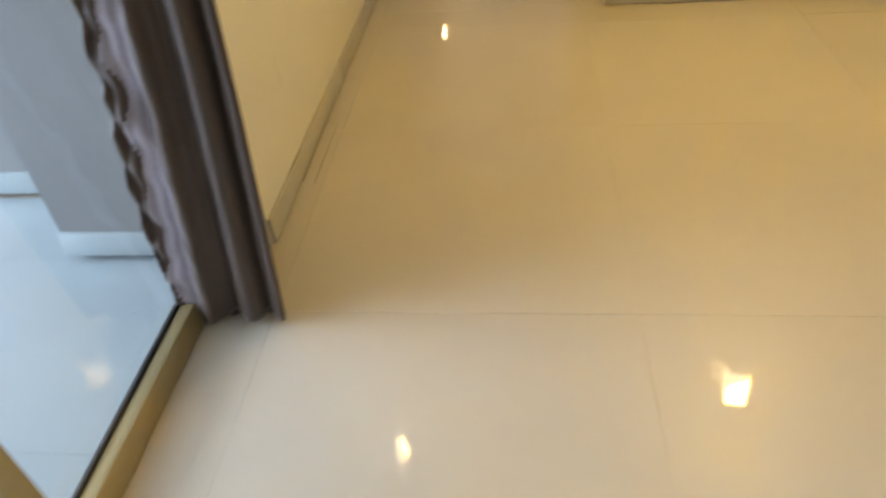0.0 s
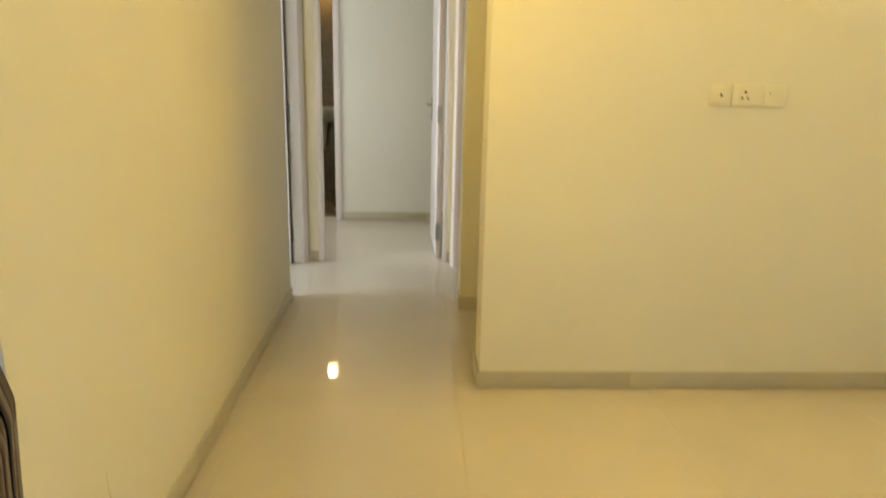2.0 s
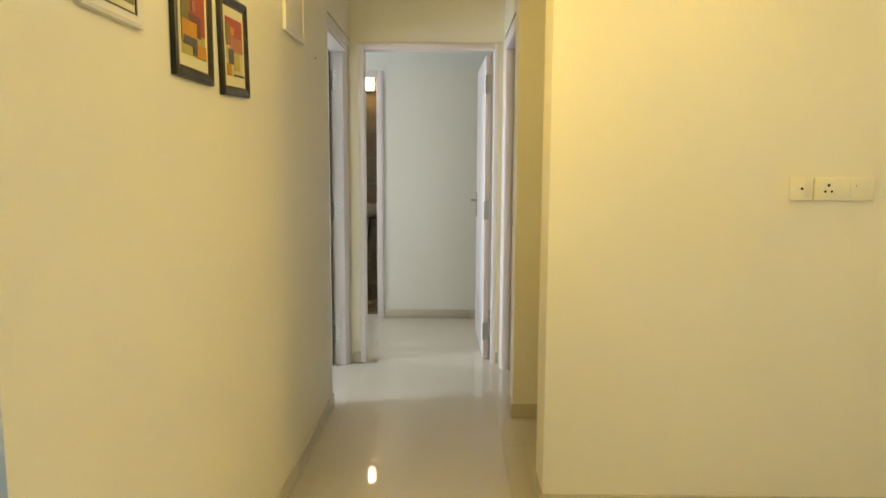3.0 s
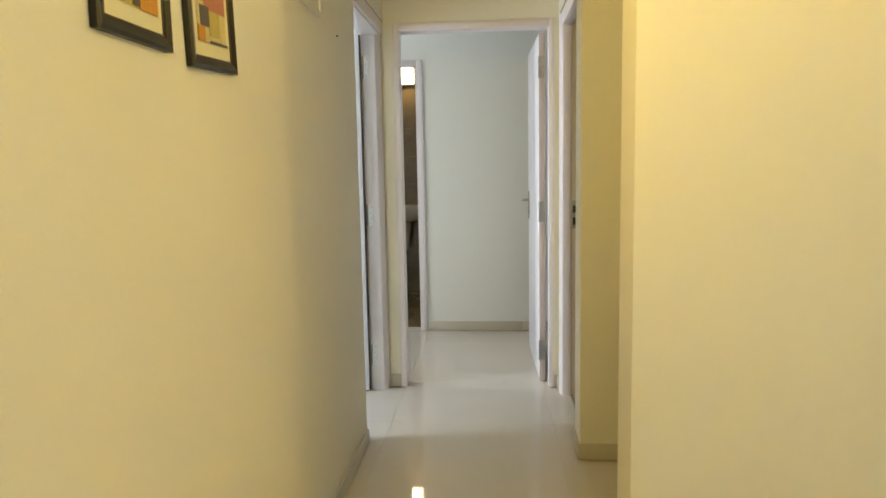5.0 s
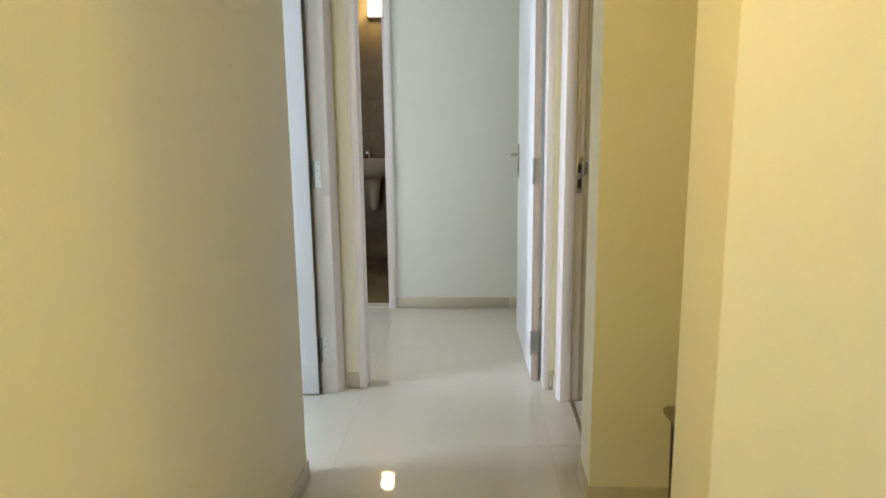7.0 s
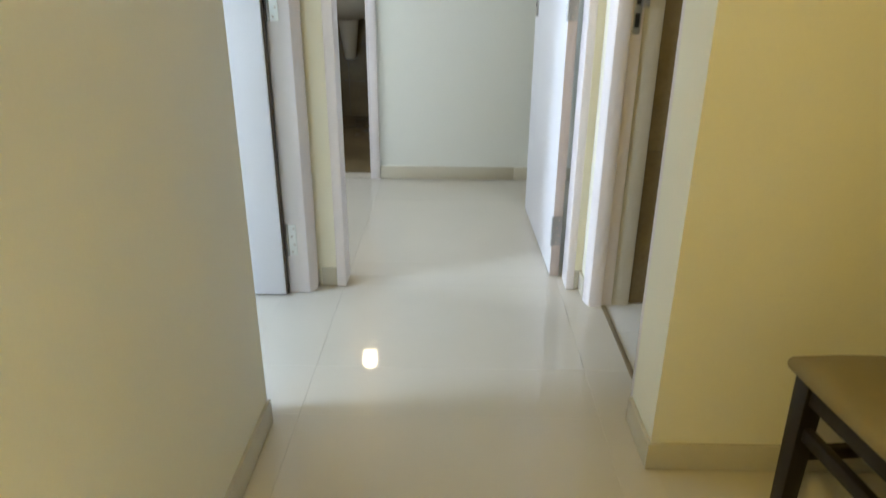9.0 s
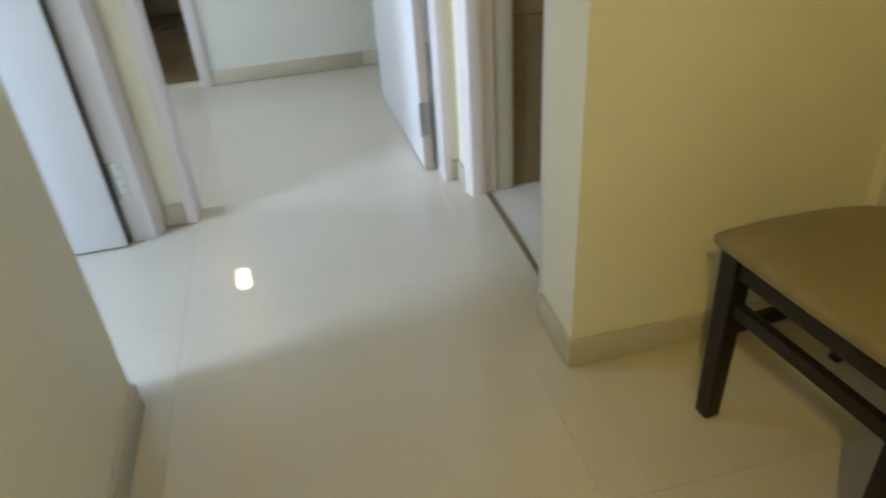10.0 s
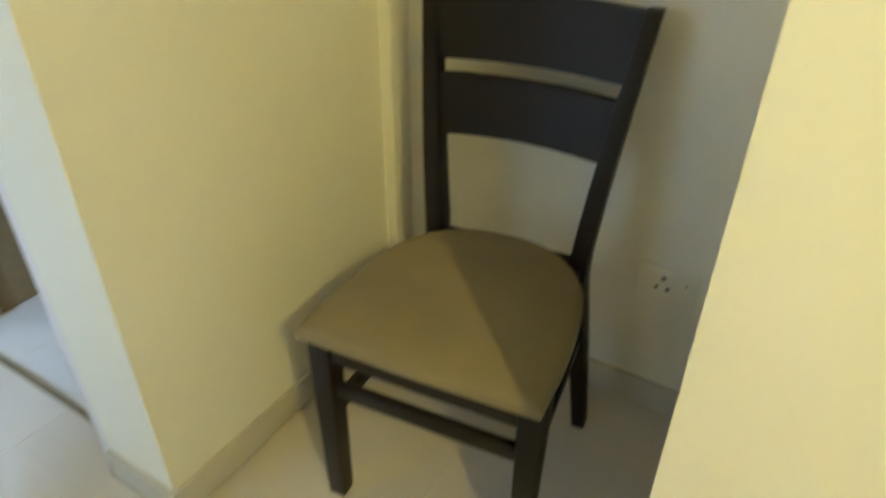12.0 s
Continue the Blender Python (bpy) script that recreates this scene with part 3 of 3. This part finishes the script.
def simple_plate(name, label, matrix, width, height, devices, mat=None):
    """A face plate built about its own origin, looking towards -y."""
    top = thing(name, (0, 0, 0), label, "socket", "wall sockets")
    bevelled("face_plate", [(-width / 2, -0.011, -height / 2, width / 2, -0.0005, height / 2)], mat or PLASTIC, top, bevel=0.003)
    for kind, cx in devices:
        insert = bevelled("insert", [(cx - 0.021, -0.0135, -0.032, cx + 0.021, -0.0105, 0.032)], mat or PLASTIC, top, bevel=0.0012)
        holes = {"socket": ((0, 0.014, 0.0056), (-0.012, -0.010, 0.0048), (0.012, -0.010, 0.0048)), "switch": ((0, 0.012, 0.0022),), "jack": ((0, 0, 0.0058),)}[kind]
        for dx, dz, r in holes:
            bm = bmesh.new()
            rod(bm, (cx + dx, -0.0142, dz), (cx + dx, -0.012, dz), r, segments=10)
            part("pin_hole", bm, BLACKHOLE, insert)
    top.matrix_basis = matrix
    return top


simple_plate("socket", "ivory single jack plate on the cream wall", pose(1.520, 3.042, 1.303), 0.088, 0.088, [("jack", 0.0)])
simple_plate("socket", "ivory three-pin socket and switch plate on the cream wall", pose(1.680, 3.042, 1.303), 0.225, 0.088, [("socket", -0.060), ("switch", 0.042)])
simple_plate("socket", "cream three-pin socket plate low on the niche wall", pose(1.355, 3.419, 0.357, 0, 0, -90) @ Matrix.Diagonal((1, 0.4, 1, 1)), 0.13, 0.085, [("socket", -0.008), ("switch", 0.040)], CREAM)

# ---- dining chair in the niche ----


def chair():
    """Front towards -x; origin on the floor below the middle of the front edge."""
    top = thing("dining_chair", (0, 0, 0), "dark-stained wooden dining chair with an olive-brown padded seat", "chair")

    def prism(name, rings, mat=DARKWOOD, bevel=0.003):
        bm = bmesh.new()
        verts = [[bm.verts.new((x + sx * w / 2, y + sy * d / 2, z)) for sx, sy in ((-1, -1), (1, -1), (1, 1), (-1, 1))] for x, y, z, w, d in rings]
        for a, b in zip(verts, verts[1:]):
            for i in range(4):
                bm.faces.new((a[i], a[(i + 1) % 4], b[(i + 1) % 4], b[i]))
        bm.faces.new(verts[0][::-1])
        bm.faces.new(verts[-1])
        if bevel:
            long_edges = [e for e in bm.edges]
            bmesh.ops.bevel(bm, geom=long_edges, offset=bevel, segments=2, profile=0.5, affect="EDGES")
        return part(name, bm, mat, top, smooth=True)

    for s in (-1, 1):
        prism("leg", [(0.034, s * 0.196, 0, 0.036, 0.036), (0.034, s * 0.198, 0.447, 0.046, 0.046)])
    for s in (-1, 1):  # rear legs run up into the posts of the back
        rings = []
        for k in range(15):
            z = 0.923 * k / 14
            lean = 0.433 - 0.008 * max(0, (0.42 - z) / 0.42) + 0.076 * max(0, (z - 0.42) / 0.485) ** 1.6
            side = 0.156 + 0.056 * max(0, (0.42 - z) / 0.42) + 0.050 * max(0, (z - 0.40) / 0.5) ** 1.2
            rings.append((lean, s * side, z, 0.038 + 0.016 * min(1, z / 0.45) - 0.014 * max(0, (z - 0.45) / 0.45), 0.028 + 0.008 * math.sin(math.pi * min(1, z / 0.9))))
        prism("back_post", rings, bevel=0.002)

    def rail(name, z0, z1, bow):
        bm = bmesh.new()
        n, layers = 14, []
        for k in range(n + 1):
            u = -1 + 2 * k / n
            row = []
            for z in (z0, z1):
                lean = 0.433 + 0.076 * max(0, (z - 0.42) / 0.485) ** 1.6
                half = 0.156 + 0.050 * max(0, (z - 0.40) / 0.5) ** 1.2 - 0.012
                for dx in (-0.010, 0.010):
                    row.append(bm.verts.new((lean + dx + bow * (1 - u * u), u * half, z)))
            layers.append(row)
        for a, b in zip(layers, layers[1:]):
            for i, j in ((0, 1), (1, 3), (3, 2), (2, 0)):
                bm.faces.new((a[i], a[j], b[j], b[i]))
        bm.faces.new([layers[0][i] for i in (0, 1, 3, 2)])
        bm.faces.new([layers[-1][i] for i in (2, 3, 1, 0)])
        bmesh.ops.bevel(bm, geom=[e for e in bm.edges if e.calc_face_angle(0) > 1.0], offset=0.003, segments=2, profile=0.5, affect="EDGES")
        part(name, bm, DARKWOOD, top, smooth=True)

    rail("top_rail", 0.797, 0.921, 0.028)
    rail("lower_rail", 0.652, 0.767, 0.028)
    bevelled("front_apron", [(0.020, -0.176, 0.377, 0.044, 0.176, 0.441)], DARKWOOD, top, bevel=0.003)
    bevelled("front_stretcher", [(0.024, -0.178, 0.288, 0.044, 0.178, 0.320)], DARKWOOD, top, bevel=0.003)
    bevelled("rear_apron", [(0.424, -0.145, 0.377, 0.446, 0.145, 0.441)], DARKWOOD, top, bevel=0.003)
    for s in (-1, 1):
        for n, z0, z1, half, taper in (("side_apron", 0.377, 0.441, 0.011, 0.036), ("side_stretcher", 0.230, 0.260, 0.010, 0.014)):
            bm = bmesh.new()
            box(bm, 0.050, -half, z0, 0.422, half, z1, 0.003)
            for v in bm.verts:
                v.co.y += s * (0.190 - taper * (v.co.x - 0.050) / 0.372)
            part(n, bm, DARKWOOD, top, smooth=True)
    # corner brace blocks under the seat
    for s in (-1, 1):
        bm = bmesh.new()
        box(bm, -0.030, -0.010, 0.369, 0.030, 0.010, 0.397, 0.002)
        bmesh.ops.transform(bm, matrix=pose(0.062, s * 0.168, 0, 0, 0, s * 45), verts=bm.verts)
        part("corner_block", bm, DARKWOOD, top)

    # seat: straight front, bulging sides, half-round back, domed top
    bm = bmesh.new()
    outline = []
    for k in range(13):
        outline.append((-0.014 - 0.004 * math.cos(math.pi * (k / 12 - 0.5)), 0.220 - 0.440 * k / 12))
    n = 40
    for k in range(1, n):
        a = -math.pi / 2 + math.pi * k / n
        ca, sa = math.cos(a), math.sin(a)
        x = 0.03 + 0.420 * abs(ca) ** 0.82
        y = 0.240 * (abs(sa) ** 0.80) * (1 if sa > 0 else -1)
        y *= 1 - 0.07 * max(0.0, abs(sa) - 0.75) * 4
        outline.append((x, y))
    rings = []
    for scale, z in ((0.93, 0.441), (0.985, 0.444), (1.0, 0.453), (0.997, 0.463), (0.975, 0.472), (0.92, 0.478), (0.80, 0.484), (0.6, 0.489), (0.35, 0.492)):
        rings.append([bm.verts.new((0.215 + (x - 0.215) * scale, y * scale, z - 0.020 * (0.215 + (x - 0.215) * scale) / 0.45)) for x, y in outline])
    for a, b in zip(rings, rings[1:]):
        for i in range(len(outline)):
            j = (i + 1) % len(outline)
            bm.faces.new((a[i], a[j], b[j], b[i]))
    bm.faces.new(rings[0][::-1])
    bm.faces.new(rings[-1])
    part("seat", bm, FABRIC, top, "olive-brown suede-look padded seat", smooth=True)
    top.matrix_basis = pose(0.770, 3.674, 0, 0, 0, 7.2)
    return top


chair()

# ---- bathroom ----
basin = thing("wash_basin", (0, 0, 0), "white ceramic pedestal wash basin below a chrome tap", "basin")


def basin_parts():
    bm = bmesh.new()
    prof = [(0.05, 0.80), (0.14, 0.82), (0.215, 0.90), (0.235, 0.955), (0.238, 0.975), (0.222, 0.975), (0.20, 0.94), (0.14, 0.88), (0.03, 0.86)]
    seg, loops = 32, []
    for r, z in prof:
        loops.append([bm.verts.new((r * 1.08 * math.cos(2 * math.pi * k / seg), r * 0.86 * math.sin(2 * math.pi * k / seg), z)) for k in range(seg)])
    for a, b in zip(loops, loops[1:]):
        for i in range(seg):
            bm.faces.new((a[i], a[(i + 1) % seg], b[(i + 1) % seg], b[i]))
    bm.faces.new(loops[0][::-1])
    bm.faces.new(loops[-1])
    part("bowl", bm, CERAMIC, basin, smooth=True)
    bm = bmesh.new()
    rod(bm, (-0.02, 0.10, 0.50), (-0.02, 0.06, 0.81), 0.045, 0.085, 20)
    part("half_pedestal", bm, CERAMIC, basin, smooth=True)
    bm = bmesh.new()
    rod(bm, (-0.06, 0.15, 0.965), (-0.06, 0.15, 1.06), 0.014)
    rod(bm, (-0.06, 0.15, 1.045), (-0.06, 0.03, 1.035), 0.011)
    part("tap", bm, CHROME, basin, "chrome tap", smooth=True)
    bm = bmesh.new()
    box(bm, -0.15, 0.12, 0.945, 0.15, 0.218, 0.972, 0.008)
    part("ledge", bm, CERAMIC, basin, smooth=True)


basin_parts()
basin.location = (-0.80, 8.26, 0)

# chrome angle valve and hand spray on the toilet wall
spray = thing("hand_spray", (0.745, 5.03, 1.16), "chrome hand spray hung on the brown tiled wall", "tap")
for n, a, b, r in (("holder", (0.731, 5.045, 1.225), (0.731, 4.995, 1.225), 0.012), ("spray_head", (0.731, 4.992, 1.20), (0.727, 4.975, 1.27), 0.012), ("valve", (0.734, 5.045, 1.14), (0.734, 4.990, 1.14), 0.011)):
    bm = bmesh.new()
    rod(bm, a, b, r)
    part(n, bm, CHROME, spray, smooth=True)

# ---- tiles, last ----


def tile_mesh(name, w, d, mat, thick=0.012, bevel=0.0004):
    bm = bmesh.new()
    x, y = w / 2, d / 2
    rings = [[bm.verts.new((sx * (x - i), sy * (y - i), z)) for sx, sy in ((-1, -1), (1, -1), (1, 1), (-1, 1))] for i, z in ((0, -thick), (0, -bevel), (bevel, 0))]
    for a, b in zip(rings, rings[1:]):
        for k in range(4):
            bm.faces.new((a[k], a[(k + 1) % 4], b[(k + 1) % 4], b[k]))
    bm.faces.new(rings[-1])
    mesh = bpy.data.meshes.new(name)
    bm.to_mesh(mesh)
    bm.free()
    mesh.materials.append(mat)
    return mesh


SHARED = {}


def tiles(parent, mat, x0, x1, y0, y1, px, py, ox, oy, z=0.0, gap=0.0006):
    """Tiles on a grid through (ox, oy), cut at the edges of the floor."""
    i0, i1 = math.floor((x0 - ox) / px), math.ceil((x1 - ox) / px)
    j0, j1 = math.floor((y0 - oy) / py), math.ceil((y1 - oy) / py)
    for i in range(i0, i1):
        for j in range(j0, j1):
            a, b = max(x0, ox + i * px + gap / 2), min(x1, ox + (i + 1) * px - gap / 2)
            c, d = max(y0, oy + j * py + gap / 2), min(y1, oy + (j + 1) * py - gap / 2)
            if b - a < 0.01 or d - c < 0.01:
                continue
            key = (mat.name, round(b - a, 4), round(d - c, 4))
            if key not in SHARED:
                SHARED[key] = tile_mesh("tile", b - a, d - c, mat)
            t = new("tile", SHARED[key])
            t.parent = parent
            t.location = ((a + b) / 2, (c + d) / 2, z + random.uniform(-0.00025, 0.00025))


# dark grime in the joints at the foot of the picture wall
for x, y0, y1, w in ((-0.4672, 1.72, 1.93, 0.0016), (-0.4668, 1.90, 2.12, 0.0010), (-0.4290, 1.71, 1.87, 0.0018), (-0.4288, 1.84, 2.06, 0.0011)):
    block("grime_line", THRESH, (x - w * 0.7, y0, -0.002, x + w * 0.7, y1, 0.0009), bpy.data.objects["floor"], "dark grime in a floor joint")

PX, PY, OX, OY = 0.868, 0.848, 0.466, 1.169
tiles(floor, TILE, -0.568, 2.66, -2.6, 3.042, PX, PY, OX, OY)
tiles(floor, TILE, -0.603, 0.573, 3.042, 4.304, PX, PY, OX, OY)
tiles(floor, TILE, 0.573, 1.355, 3.262, 4.104, PX, PY, OX, OY)
tiles(floor, TILE, -0.629, 0.606, 4.304, 5.165, PX, PY, OX, OY)
tiles(floor, TILE, -0.393, 0.490, 5.165, 5.265, PX, PY, OX, OY)
tiles(floor, GREYTILE, 0.622, 1.90, 4.224, 5.05, 0.30, 0.30, 0.622, 4.224, z=-0.001)
tiles(floor_bedroom, TILE, -3.30, -0.629, 2.1, 5.165, PX, PY, OX, OY)
tiles(floor_end, TILE, -2.64, 1.20, 5.265, 6.66, PX, PY, OX, OY)
tiles(floor_balcony, BALTILE, -2.95, -0.634, -2.2, 1.675, 0.60, 0.60, -0.66, 1.370, z=-0.02)


def wall_tiles(parent, m, width, height, pw, ph):
    """Brown tiles on a wall, built flat and stood up by the pose m (x along the wall, y up)."""
    for i in range(math.ceil(width / pw)):
        for j in range(math.ceil(height / ph)):
            a, b = i * pw + 0.001, min(width, (i + 1) * pw) - 0.001
            c, d = j * ph + 0.001, min(height, (j + 1) * ph) - 0.001
            if b - a < 0.02 or d - c < 0.02:
                continue
            key = ("wall", round(b - a, 4), round(d - c, 4))
            if key not in SHARED:
                SHARED[key] = tile_mesh("tile", b - a, d - c, BROWNTILE, 0.010)
            t = new("tile", SHARED[key])
            t.parent = parent
            t.matrix_world = m @ Matrix.Translation(((a + b) / 2, (c + d) / 2, 0.010))


bath_wall, toilet_wall = bpy.data.objects["wall_bathroom"], bpy.data.objects["wall_toilet"]
wall_tiles(bath_wall, pose(-1.46, 8.5, 0, 90, 0, 0), 1.26, 2.7, 0.6, 0.3)
wall_tiles(bath_wall, pose(-1.46, 6.76, 0, 90, 0, 90), 1.74, 2.7, 0.6, 0.3)
wall_tiles(bath_wall, pose(-0.20, 8.5, 0, 90, 0, -90), 1.74, 2.7, 0.6, 0.3)
wall_tiles(toilet_wall, pose(0.713, 5.05, 0, 90, 0, 0), 1.178, 2.7, 0.6, 0.6)
wall_tiles(toilet_wall, pose(1.90, 5.05, 0, 90, 0, -90), 0.83, 2.7, 0.6, 0.6)
